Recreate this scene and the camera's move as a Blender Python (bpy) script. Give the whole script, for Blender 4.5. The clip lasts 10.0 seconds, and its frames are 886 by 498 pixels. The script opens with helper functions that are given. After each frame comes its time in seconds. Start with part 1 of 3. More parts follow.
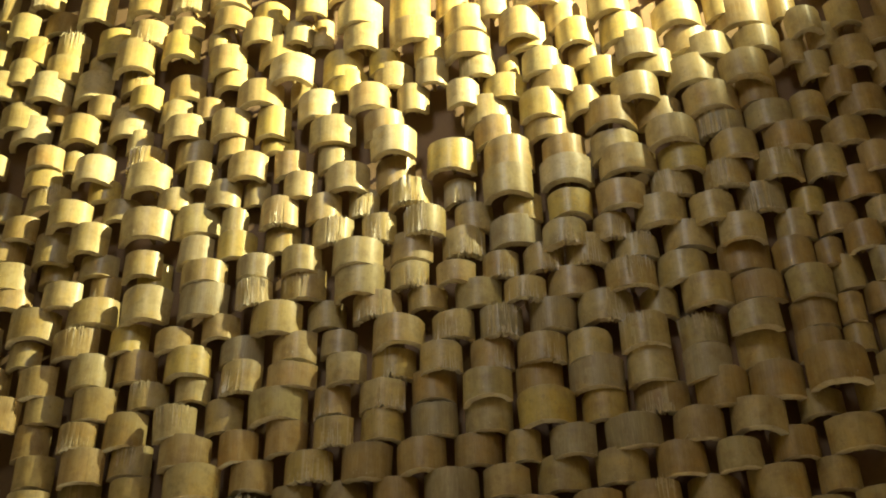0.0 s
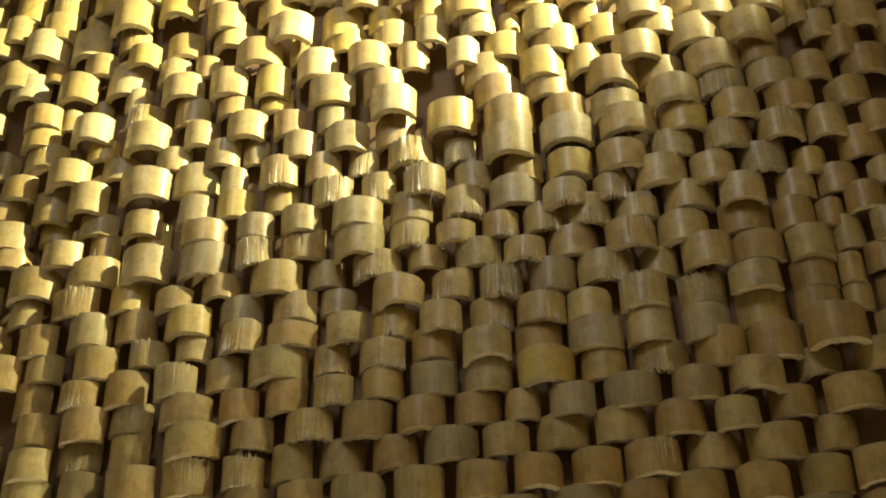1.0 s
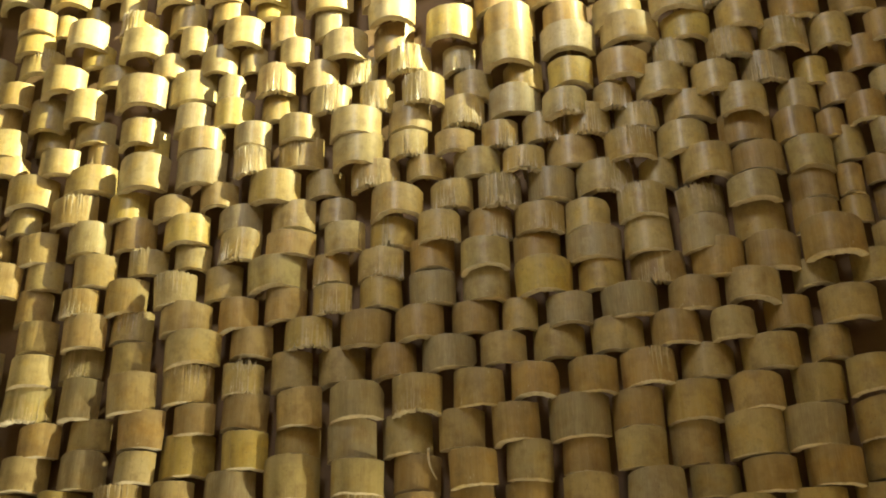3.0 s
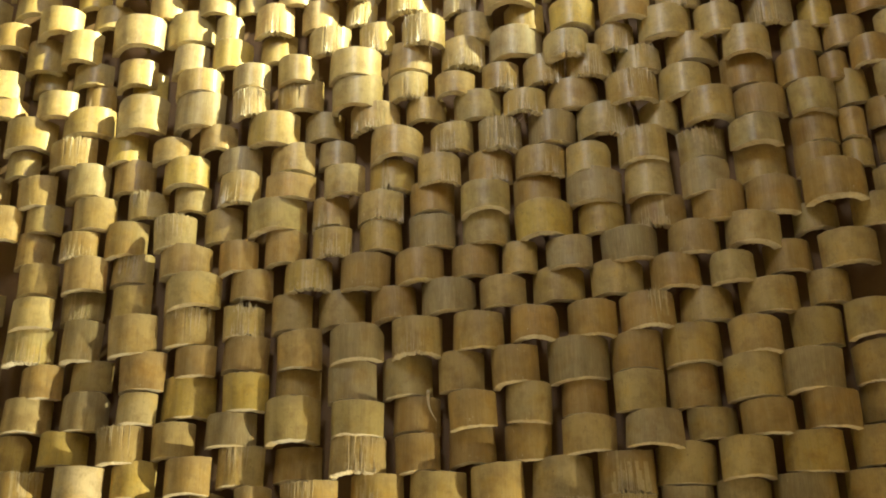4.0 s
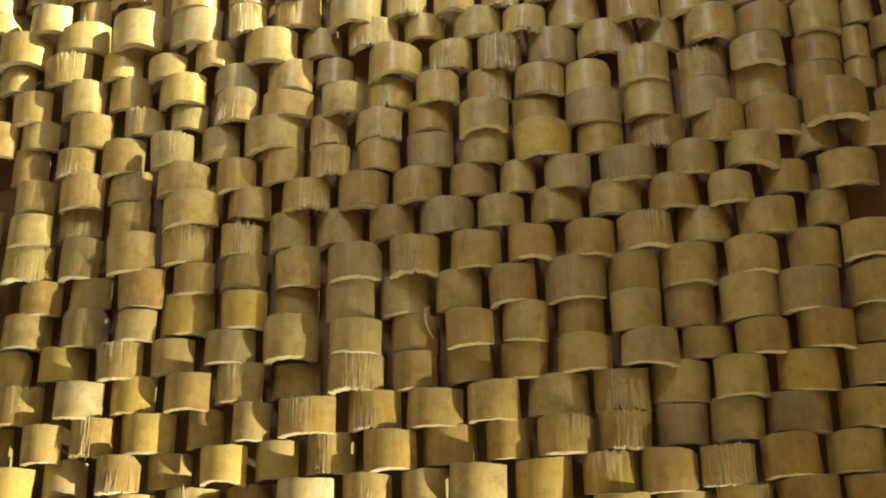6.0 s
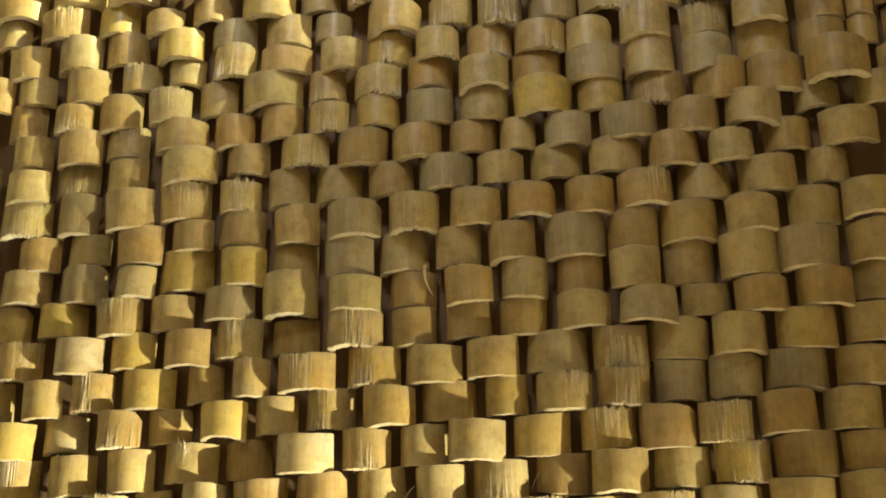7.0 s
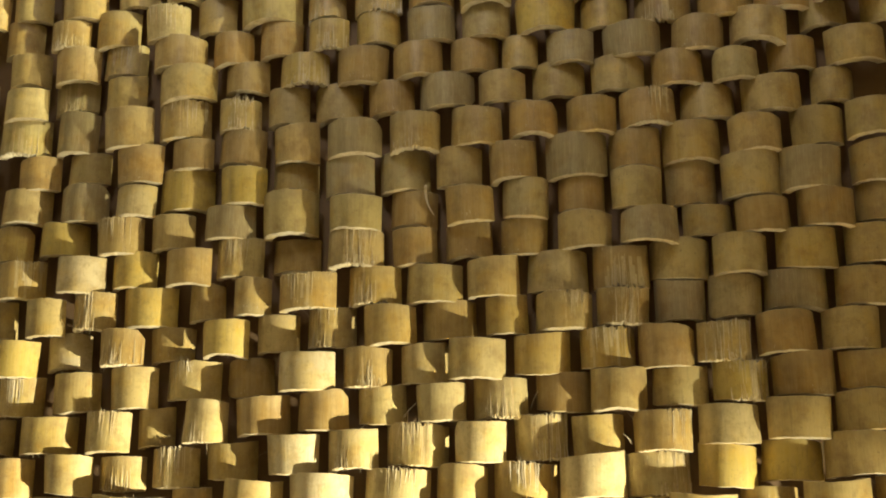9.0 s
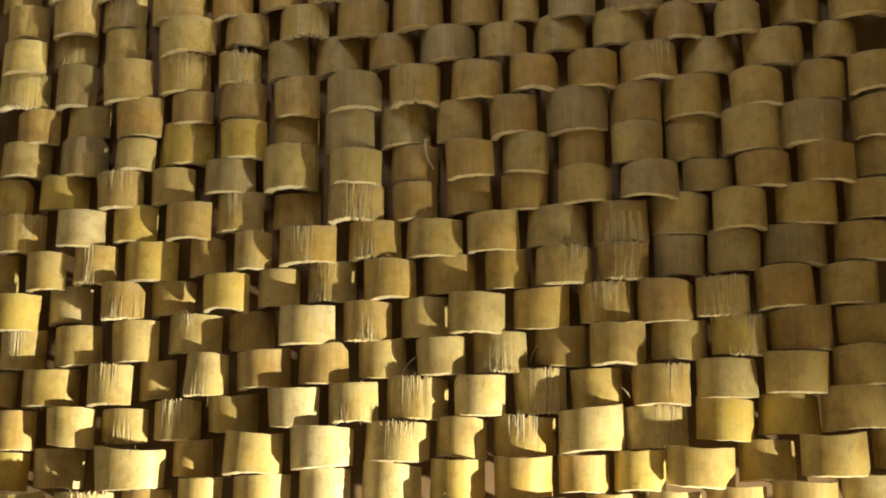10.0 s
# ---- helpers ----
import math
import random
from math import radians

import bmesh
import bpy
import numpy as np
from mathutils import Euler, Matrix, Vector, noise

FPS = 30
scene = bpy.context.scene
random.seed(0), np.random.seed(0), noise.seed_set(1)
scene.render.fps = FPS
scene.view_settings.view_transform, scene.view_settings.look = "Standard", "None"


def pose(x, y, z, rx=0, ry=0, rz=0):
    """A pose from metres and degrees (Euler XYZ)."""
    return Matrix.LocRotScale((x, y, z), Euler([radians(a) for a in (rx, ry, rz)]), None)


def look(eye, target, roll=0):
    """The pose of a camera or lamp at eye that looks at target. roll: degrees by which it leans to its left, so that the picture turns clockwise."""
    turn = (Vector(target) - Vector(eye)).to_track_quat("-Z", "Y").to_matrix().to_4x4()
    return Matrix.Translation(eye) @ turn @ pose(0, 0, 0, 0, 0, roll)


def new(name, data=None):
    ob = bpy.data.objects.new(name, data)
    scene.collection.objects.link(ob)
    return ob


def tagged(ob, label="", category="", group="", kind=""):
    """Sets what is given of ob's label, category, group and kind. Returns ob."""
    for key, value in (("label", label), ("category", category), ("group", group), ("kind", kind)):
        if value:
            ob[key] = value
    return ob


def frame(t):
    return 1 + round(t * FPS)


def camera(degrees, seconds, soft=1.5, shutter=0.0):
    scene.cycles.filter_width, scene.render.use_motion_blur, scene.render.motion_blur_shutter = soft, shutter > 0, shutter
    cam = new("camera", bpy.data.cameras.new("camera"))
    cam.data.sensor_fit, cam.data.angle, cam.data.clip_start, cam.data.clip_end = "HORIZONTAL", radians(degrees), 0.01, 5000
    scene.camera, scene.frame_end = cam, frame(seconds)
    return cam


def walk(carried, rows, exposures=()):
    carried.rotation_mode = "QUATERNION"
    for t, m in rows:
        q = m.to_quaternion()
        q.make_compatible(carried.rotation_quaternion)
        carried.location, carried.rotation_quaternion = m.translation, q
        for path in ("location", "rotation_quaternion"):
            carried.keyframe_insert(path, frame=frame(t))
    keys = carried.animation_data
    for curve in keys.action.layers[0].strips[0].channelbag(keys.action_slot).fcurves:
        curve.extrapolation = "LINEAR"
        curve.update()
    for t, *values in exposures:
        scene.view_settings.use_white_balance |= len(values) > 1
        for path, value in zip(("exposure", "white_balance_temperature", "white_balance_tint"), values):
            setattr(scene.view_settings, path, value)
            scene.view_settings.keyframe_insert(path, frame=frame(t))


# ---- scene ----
# ---- camera: stands still on the floor and tilts down along the wall ----
cam = camera(42.8, 10.0, soft=1.9)
EYE = (0.0, -1.95, 1.6)
ROWS = [
    (0, 123.651, 2.7, 10.812),
    (0.5, 122.548, 2.655, 10.782),
    (1, 121.592, 2.661, 10.773),
    (1.5, 120.644, 2.604, 10.675),
    (2, 119.332, 2.561, 10.653),
    (2.5, 118.283, 2.528, 10.623),
    (4, 114.155, 2.384, 10.535),
    (4.5, 112.963, 2.315, 10.499),
    (5, 111.937, 2.28, 10.46),
    (5.5, 111.038, 2.216, 10.39),
    (7, 107.852, 2.088, 10.27),
    (7.5, 106.839, 2.036, 10.263),
    (8, 105.865, 2.019, 10.247),
    (8.5, 104.97, 1.969, 10.256),
    (9, 103.795, 1.928, 10.27),
    (9.5, 102.542, 1.828, 10.22),
    (10, 101.478, 1.793, 10.229),
]
walk(cam, [(t, pose(*EYE, rx, ry, rz)) for t, rx, ry, rz in ROWS],
     exposures=[(0.0, -0.03), (2.5, 0.54), (4.5, 0.84), (7.0, 0.89), (9.0, 0.79), (10.0, 0.58)])

# ---- light: two warm spotlights at the side of the wall, one high, one low, and an added fill ----
world = bpy.data.worlds.new("room_dark")
scene.world = world
world.use_nodes = True
world.node_tree.nodes["Background"].inputs[0].default_value = (0.9, 0.6, 0.3, 1)
world.node_tree.nodes["Background"].inputs[1].default_value = 0.0


def spot(name, eye, target, watts, cone, blend, colour, radius):
    data = bpy.data.lights.new(name, "SPOT")
    data.energy, data.spot_size, data.spot_blend = watts, radians(cone), blend
    data.color, data.shadow_soft_size = colour, radius
    lamp = new(name, data)
    lamp.matrix_world = look(eye, target)
    return lamp


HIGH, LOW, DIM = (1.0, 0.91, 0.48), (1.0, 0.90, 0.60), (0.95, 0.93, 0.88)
spot("spotlight_high", (1.20, -0.60, 4.30), (0.06, 0.20, 4.31), 1360, 99, 1.0, HIGH, 0.02)
spot("spotlight_low", (1.26, -0.54, 0.80), (-0.23, 0.18, 0.16), 880, 131, 1.0, LOW, 0.02)
# added fill with no seen source, aimed to brighten the upper middle of the wall
spot("fill_light", (-0.52, -2.6, 4.7), (-0.34, 0.0, 3.27), 106, 47, 1.0, DIM, 0.42)


# ---- materials ----
def material(name):
    m = bpy.data.materials.new(name)
    m.use_nodes = True
    nt = m.node_tree
    return m, nt, nt.nodes["Principled BSDF"]


def node(nt, kind, **values):
    n = nt.nodes.new(kind)
    for key, value in values.items():
        n.inputs[key].default_value = value
    return n


def ramp(nt, fac, stops):
    n = nt.nodes.new("ShaderNodeValToRGB")
    els = n.color_ramp.elements
    while len(els) < len(stops):
        els.new(0.5)
    for e, (at, c) in zip(els, stops):
        e.position, e.color = at, (*c, 1) if len(c) == 3 else c
    nt.links.new(fac, n.inputs[0])
    return n


def mix(nt, fac, a, b, blend="MIX"):
    n = nt.nodes.new("ShaderNodeMix")
    n.data_type, n.blend_type = "RGBA", blend
    for sock, v in ((n.inputs[0], fac), (n.inputs[6], a), (n.inputs[7], b)):
        if hasattr(v, "links"):
            nt.links.new(v, sock)
        else:
            sock.default_value = v
    return n.outputs[2]


def noise_at(nt, vec, scale, detail=4.0, rough=0.55):
    n = node(nt, "ShaderNodeTexNoise", Scale=scale, Detail=detail, Roughness=rough)
    nt.links.new(vec, n.inputs["Vector"])
    return n.outputs["Fac"]


def bamboo(name, shades, streak, rough, stain=0.5, groove=0.25, wax=0.0):
    """Bamboo skin: fibres along z, blotches, scuffs, each piece in a shade of its own."""
    m, nt, bsdf = material(name)
    geo, info = nt.nodes.new("ShaderNodeTexCoord"), nt.nodes.new("ShaderNodeObjectInfo")
    shift = node(nt, "ShaderNodeVectorMath")
    shift.operation = "MULTIPLY_ADD"
    shift.inputs[1].default_value = (1, 1, 1)
    rnd = node(nt, "ShaderNodeMath")
    rnd.operation = "MULTIPLY"
    rnd.inputs[1].default_value = 37.0
    nt.links.new(info.outputs["Random"], rnd.inputs[0])
    nt.links.new(geo.outputs["Object"], shift.inputs[0])
    nt.links.new(rnd.outputs[0], shift.inputs[2])
    stretch = node(nt, "ShaderNodeMapping")
    stretch.inputs["Scale"].default_value = (1.0, 1.0, 0.04)
    nt.links.new(shift.outputs[0], stretch.inputs["Vector"])
    fibre = noise_at(nt, stretch.outputs[0], 620, 3, 0.7)
    band = noise_at(nt, stretch.outputs[0], 95, 3, 0.6)
    blotch = noise_at(nt, shift.outputs[0], 24, 5, 0.62)
    scuff = noise_at(nt, shift.outputs[0], 75, 6, 0.7)

    def part_of(fac, lo, hi, amount):
        n = node(nt, "ShaderNodeMath")
        n.operation = "MULTIPLY"
        n.inputs[1].default_value = amount
        nt.links.new(ramp(nt, fac, [(lo, (0, 0, 0)), (hi, (1, 1, 1))]).outputs[0], n.inputs[0])
        return n.outputs[0]

    k = len(shades) - 1
    base = ramp(nt, info.outputs["Random"], [(i / k, c) for i, c in enumerate(shades)]).outputs[0]
    tone = mix(nt, part_of(band, 0.38, 0.72, 0.55), base, mix(nt, 0.55, base, (0.66, 0.54, 0.27, 1)))
    tone = mix(nt, part_of(blotch, 0.46, 0.74, stain), tone, mix(nt, 1.0, tone, (0.56, 0.47, 0.37, 1), "MULTIPLY"))
    tone = mix(nt, part_of(scuff, 0.60, 0.76, 0.45), tone, (0.22, 0.15, 0.06, 1))
    patch = noise_at(nt, shift.outputs[0], 36, 5, 0.78)
    tone = mix(nt, part_of(patch, 0.50, 0.66, 0.80), tone, mix(nt, 0.6, tone, (0.29, 0.19, 0.07, 1)))
    sun_stain = noise_at(nt, shift.outputs[0], 19, 3, 0.6)
    tone = mix(nt, part_of(sun_stain, 0.50, 0.66, 0.55), tone, mix(nt, 1.0, tone, (1.08, 0.94, 0.52, 1), "MULTIPLY"))
    speck = noise_at(nt, shift.outputs[0], 210, 3, 0.6)
    tone = mix(nt, part_of(speck, 0.67, 0.73, 0.6), tone, (0.12, 0.08, 0.035, 1))
    crack = noise_at(nt, stretch.outputs[0], 230, 2, 0.5)
    line = ramp(nt, crack, [(0.60, (0, 0, 0)), (0.625, (1, 1, 1)), (0.65, (0, 0, 0))]).outputs[0]
    tone = mix(nt, part_of(line, 0.2, 0.9, 0.28), tone, (0.16, 0.10, 0.045, 1))
    bloom = node(nt, "ShaderNodeMath")                      # waxy grey bloom towards one end
    bloom.operation = "MULTIPLY_ADD"
    bloom.inputs[1].default_value = 0.5
    height = node(nt, "ShaderNodeSeparateXYZ")
    nt.links.new(geo.outputs["Object"], height.inputs[0])
    up = node(nt, "ShaderNodeMath")
    up.operation = "MULTIPLY"
    up.inputs[1].default_value = 14.0
    nt.links.new(height.outputs[2], up.inputs[0])
    nt.links.new(blotch, bloom.inputs[0])
    nt.links.new(up.outputs[0], bloom.inputs[2])
    tone = mix(nt, part_of(bloom.outputs[0], 0.38, 0.75, 0.27), tone, (0.43, 0.36, 0.23, 1))
    tone = mix(nt, part_of(fibre, 0.50, 0.66, streak), tone, (0.70, 0.60, 0.37, 1))
    nt.links.new(tone, bsdf.inputs["Base Color"])
    rr = node(nt, "ShaderNodeMapRange")
    rr.inputs["To Min"].default_value, rr.inputs["To Max"].default_value = rough, rough + 0.3
    nt.links.new(scuff, rr.inputs["Value"])
    nt.links.new(rr.outputs[0], bsdf.inputs["Roughness"])
    bsdf.inputs["Coat Weight"].default_value, bsdf.inputs["Coat Roughness"].default_value = wax * 0.7, 0.26
    bump = node(nt, "ShaderNodeBump", Strength=groove, Distance=0.0012)
    add = node(nt, "ShaderNodeMath")
    nt.links.new(fibre, add.inputs[0])
    nt.links.new(band, add.inputs[1])
    nt.links.new(add.outputs[0], bump.inputs["Height"])
    nt.links.new(bump.outputs[0], bsdf.inputs["Normal"])
    return m


YELLOWS = ((0.52, 0.38, 0.13), (0.57, 0.47, 0.23), (0.44, 0.30, 0.10), (0.54, 0.40, 0.11), (0.45, 0.37, 0.18),
           (0.60, 0.48, 0.20), (0.40, 0.27, 0.08), (0.56, 0.44, 0.17), (0.50, 0.34, 0.13), (0.48, 0.40, 0.16))
GOLDEN = ((0.60, 0.455, 0.10), (0.64, 0.49, 0.13), (0.56, 0.42, 0.085))
OCHRE = ((0.43, 0.285, 0.08), (0.39, 0.27, 0.10), (0.47, 0.30, 0.085))
PALE = ((0.66, 0.56, 0.32), (0.70, 0.58, 0.30), (0.62, 0.54, 0.35))
GREYS = ((0.39, 0.31, 0.16), (0.32, 0.255, 0.125), (0.42, 0.345, 0.20), (0.31, 0.255, 0.14))
TORN = ((0.52, 0.39, 0.17), (0.60, 0.49, 0.26), (0.45, 0.32, 0.12), (0.54, 0.44, 0.21))
CUT = ((0.76, 0.69, 0.52), (0.68, 0.60, 0.43), (0.80, 0.74, 0.58))
WHITE_FIBRE = ((0.74, 0.66, 0.47), (0.68, 0.58, 0.38), (0.78, 0.71, 0.54))
HOLLOW = ((0.50, 0.37, 0.18), (0.42, 0.30, 0.14), (0.36, 0.25, 0.11))
SKIN = bamboo("bamboo_skin", YELLOWS, 0.16, 0.30, 0.8, 0.42, 0.32)
GOLD_SKIN = bamboo("bamboo_golden_skin", GOLDEN, 0.14, 0.28, 0.55, 0.42, 0.32)
OCHRE_SKIN = bamboo("bamboo_ochre_skin", OCHRE, 0.16, 0.34, 0.75, 0.42, 0.32)
PALE_SKIN = bamboo("bamboo_pale_skin", PALE, 0.16, 0.30, 0.5, 0.42, 0.32)
GREY = bamboo("bamboo_weathered", GREYS, 0.28, 0.36, 0.6, 0.25, 0.3)
FRAYED = bamboo("bamboo_frayed", TORN, 0.6, 0.45, 0.45, 0.8)
RIM = bamboo("bamboo_cut", CUT, 0.3, 0.7, 0.4, 0.5)
FIBRE = bamboo("bamboo_fibre", WHITE_FIBRE, 0.3, 0.22, 0.2, 0.3, 0.6)
INSIDE = bamboo("bamboo_inside", HOLLOW, 0.3, 0.6)


def plain(name, a, b, scale, rough, bump_strength=0.2):
    m, nt, bsdf = material(name)
    pos = nt.nodes.new("ShaderNodeNewGeometry").outputs["Position"]
    big, fine = noise_at(nt, pos, scale, 5), noise_at(nt, pos, scale * 14, 4)
    tone = mix(nt, fine, (*a, 1), (*b, 1))
    nt.links.new(mix(nt, big, tone, (*b, 1)), bsdf.inputs["Base Color"])
    bsdf.inputs["Roughness"].default_value = rough
    bump = node(nt, "ShaderNodeBump", Strength=bump_strength, Distance=0.003)
    nt.links.new(fine, bump.inputs["Height"])
    nt.links.new(bump.outputs[0], bsdf.inputs["Normal"])
    return m


BOARD = plain("brown_board", (0.29, 0.185, 0.105), (0.21, 0.135, 0.072), 6, 0.85)
# for the unseen walls and ceiling; kept pale so bounced light lifts the gaps
PLASTER = plain("plaster", (0.60, 0.60, 0.60), (0.52, 0.52, 0.52), 2, 0.85)
FLOORING = plain("stone_floor", (0.30, 0.27, 0.23), (0.22, 0.20, 0.17), 3, 0.6)


# ---- building helpers ----
def mesh_object(name, verts, faces, mats, slots=None, smooth=None):
    me = bpy.data.meshes.new(name)
    me.from_pydata(verts, [], faces)
    for m in mats:
        me.materials.append(m)
    if slots:
        me.polygons.foreach_set("material_index", slots)
    if smooth:
        me.polygons.foreach_set("use_smooth", smooth)
        me.set_sharp_from_angle(angle=radians(27))
    me.update()
    return new(name, me)


def box(name, lo, hi, mat):
    bm = bmesh.new()
    bmesh.ops.create_cube(bm, size=1)
    for v in bm.verts:
        v.co = [lo[i] + (v.co[i] + 0.5) * (hi[i] - lo[i]) for i in range(3)]
    bmesh.ops.bevel(bm, geom=bm.edges[:], offset=0.004, segments=1, affect="EDGES")
    me = bpy.data.meshes.new(name)
    bm.to_mesh(me)
    bm.free()
    me.materials.append(mat)
    return new(name, me)


# ---- the room ----
BACK = 0.046      # face of the board that carries the bamboo
tagged(box("wall_north", (-4.2, BACK, 0), (3.2, BACK + 0.14, 5.2), BOARD), "dark brown board wall behind the bamboo cladding", "wall", kind="structure")
# unseen closing surfaces; the plastered ones also throw light back onto the bamboo
tagged(box("wall_south", (-4.2, -5.14, 0), (3.2, -5.0, 5.2), PLASTER), "plain pale plastered wall behind the viewer", "wall", kind="structure")
tagged(box("wall_west", (-4.34, -5.0, 0), (-4.2, BACK, 5.2), PLASTER), "plain pale plastered side wall", "wall", kind="structure")
tagged(box("wall_east", (3.2, -5.0, 0), (3.34, BACK, 5.2), PLASTER), "plain pale plastered side wall", "wall", kind="structure")
tagged(box("floor", (-4.34, -5.14, -0.15), (3.34, BACK + 0.14, 0), FLOORING), "grey stone floor in dim warm light", "floor", kind="structure")
tagged(box("ceiling", (-4.34, -5.14, 5.2), (3.34, BACK + 0.14, 5.35), PLASTER), "plain pale plastered ceiling", "ceiling", kind="structure")


# ---- one piece of split bamboo ----
def piece_shape(w, h, back, marks, rng):
    """A split of bamboo tube w wide and h high, bowed away from the wall, on a peg that reaches back to the board."""
    frayed_top, frayed_low = "F" in marks, "f" in marks or ("F" in marks and rng.random() < 0.4)
    torn = frayed_top or frayed_low
    n = 52 if torn else 18
    half = radians(rng.uniform(66, 84))
    a = w / 2
    rad = a / math.sin(half)
    th = min(0.014, w * rng.uniform(0.10, 0.155))
    flare, node_z = rng.gauss(0, 0.025), rng.uniform(-0.42, 0.42)
    has_node = rng.random() < 0.10
    oval = [rng.uniform(-1, 1) for _ in range(4)]
    wave = [(rng.uniform(2, 9), rng.uniform(0, 6.3), rng.gauss(0, 0.00028)) for _ in range(6)]
    slope_t, slope_b = rng.gauss(0, 0.02), rng.gauss(0, 0.02)
    fwd_t, fwd_b = rng.gauss(0, 0.035), rng.gauss(0, 0.035)
    chip = rng.choice((-1, 1)) if rng.random() < 0.07 else 0       # a corner split away
    chip_top, chip_deep = rng.random() < 0.5, rng.uniform(0.08, 0.25) * h
    worn_low, worn_top = rng.uniform(0.0008, 0.0024), rng.uniform(0.0002, 0.0008)   # the saw's bevel at the ends
    mid, reach = rng.uniform(-0.5, 0.6), rng.uniform(0.3, 0.75)    # the stretch that is torn
    verts, cols, rough = [], [], []
    for i in range(n + 1):
        f0 = i / n * 2 - 1
        q = half * f0
        s, c = math.sin(q), math.cos(q)
        r0 = rad * (1 + 0.02 * (oval[0] * math.sin(2 * q) + oval[1] * math.cos(3 * q)) + 0.008 * oval[2] * math.sin(6 * q))
        top = h / 2 + w * (slope_t * s + fwd_t * (c - 0.7)) + rng.gauss(0, 0.0004)
        low = -h / 2 + w * (slope_b * s + fwd_b * (c - 0.7)) + rng.gauss(0, 0.0004)
        top += sum(a_ * math.sin(k_ * f0 + p_) for k_, p_, a_ in wave[:3])
        low += sum(a_ * math.sin(k_ * f0 + p_) for k_, p_, a_ in wave[3:])
        here = torn and abs(f0 - mid) < reach
        gouge = max(0, rng.gauss(-0.0007, 0.0011)) if here else 0.0
        if torn:
            more = 0.0036 if here else 0.001
            top -= max(0, rng.gauss(0.0, more)) if frayed_top else 0
            low += max(0, rng.gauss(0.0, more)) if frayed_low else 0
        if chip and f0 * chip > 0.72:
            cut = chip_deep * (f0 * chip - 0.72) / 0.28
            top, low = (top - cut, low) if chip_top else (top, low + cut)
        wl, wt = worn_low * (0.25 + 0.85 * (1 - f0 * f0)) * rng.uniform(0.8, 1.15), worn_top * rng.uniform(0.6, 1.3)
        outer, inner = [], []
        for k, z in enumerate((low, low + wl, low * 0.45, (low + top) / 2, top * 0.45, top - wt, top)):
            f = (z - low) / (top - low)
            r = r0 * (1 + flare * (f - 0.5)) - (gouge if (frayed_low and f < 0.6) or (frayed_top and f > 0.4) else 0)
            r -= wl * 1.7 if k == 0 else wt if k == 6 else 0
            if has_node:
                r += 0.0013 * math.exp(-((f - 0.5 - node_z) / 0.05) ** 2)
            outer.append(len(verts))
            verts.append((r * s, rad * math.cos(half) - r * c, z))
            if k in (0, 6):
                inner.append(len(verts))
                verts.append(((r - th) * s, rad * math.cos(half) - (r - th) * c, z))
        cols.append((outer, inner))
        rough.append(rng.randint(1, 5) if gouge > 0 else 0)
    faces, slots, smooth = [], [], []
    for j, ((o0, i0), (o1, i1)) in enumerate(zip(cols, cols[1:])):
        torn_here = max(rough[j], rough[j + 1])
        for k in range(6):
            faces.append((o0[k], o1[k], o1[k + 1], o0[k + 1]))
            bare = (frayed_low and k < torn_here) or (frayed_top and 5 - k < torn_here)
            slots.append(1 if k in (0, 5) else 3 if torn_here and bare else 0)
            smooth.append(k not in (0, 5) and not torn_here)
        faces.append((i1[0], i0[0], i0[1], i1[1])), slots.append(2), smooth.append(True)
        faces.append((o1[0], o0[0], i0[0], i1[0])), slots.append(1), smooth.append(False)
        faces.append((o0[6], o1[6], i1[1], i0[1])), slots.append(1), smooth.append(False)
    for (o, i), flip in ((cols[0], False), (cols[-1], True)):
        face = (o[0], *o[1:], i[1], i[0])
        faces.append(face[::-1] if flip else face), slots.append(1), smooth.append(False)
    k, front, pr = len(verts), -(rad - rad * math.cos(half)) + th * 0.7, 0.005     # the peg
    for y in (front, back):
        verts += [(pr * math.cos(radians(60 * j)), y, pr * math.sin(radians(60 * j))) for j in range(6)]
    for j in range(6):
        faces.append((k + j, k + (j + 1) % 6, k + 6 + (j + 1) % 6, k + 6 + j)), slots.append(2), smooth.append(False)
    return verts, faces, slots, smooth, (rad, half, frayed_top, frayed_low, mid, reach)


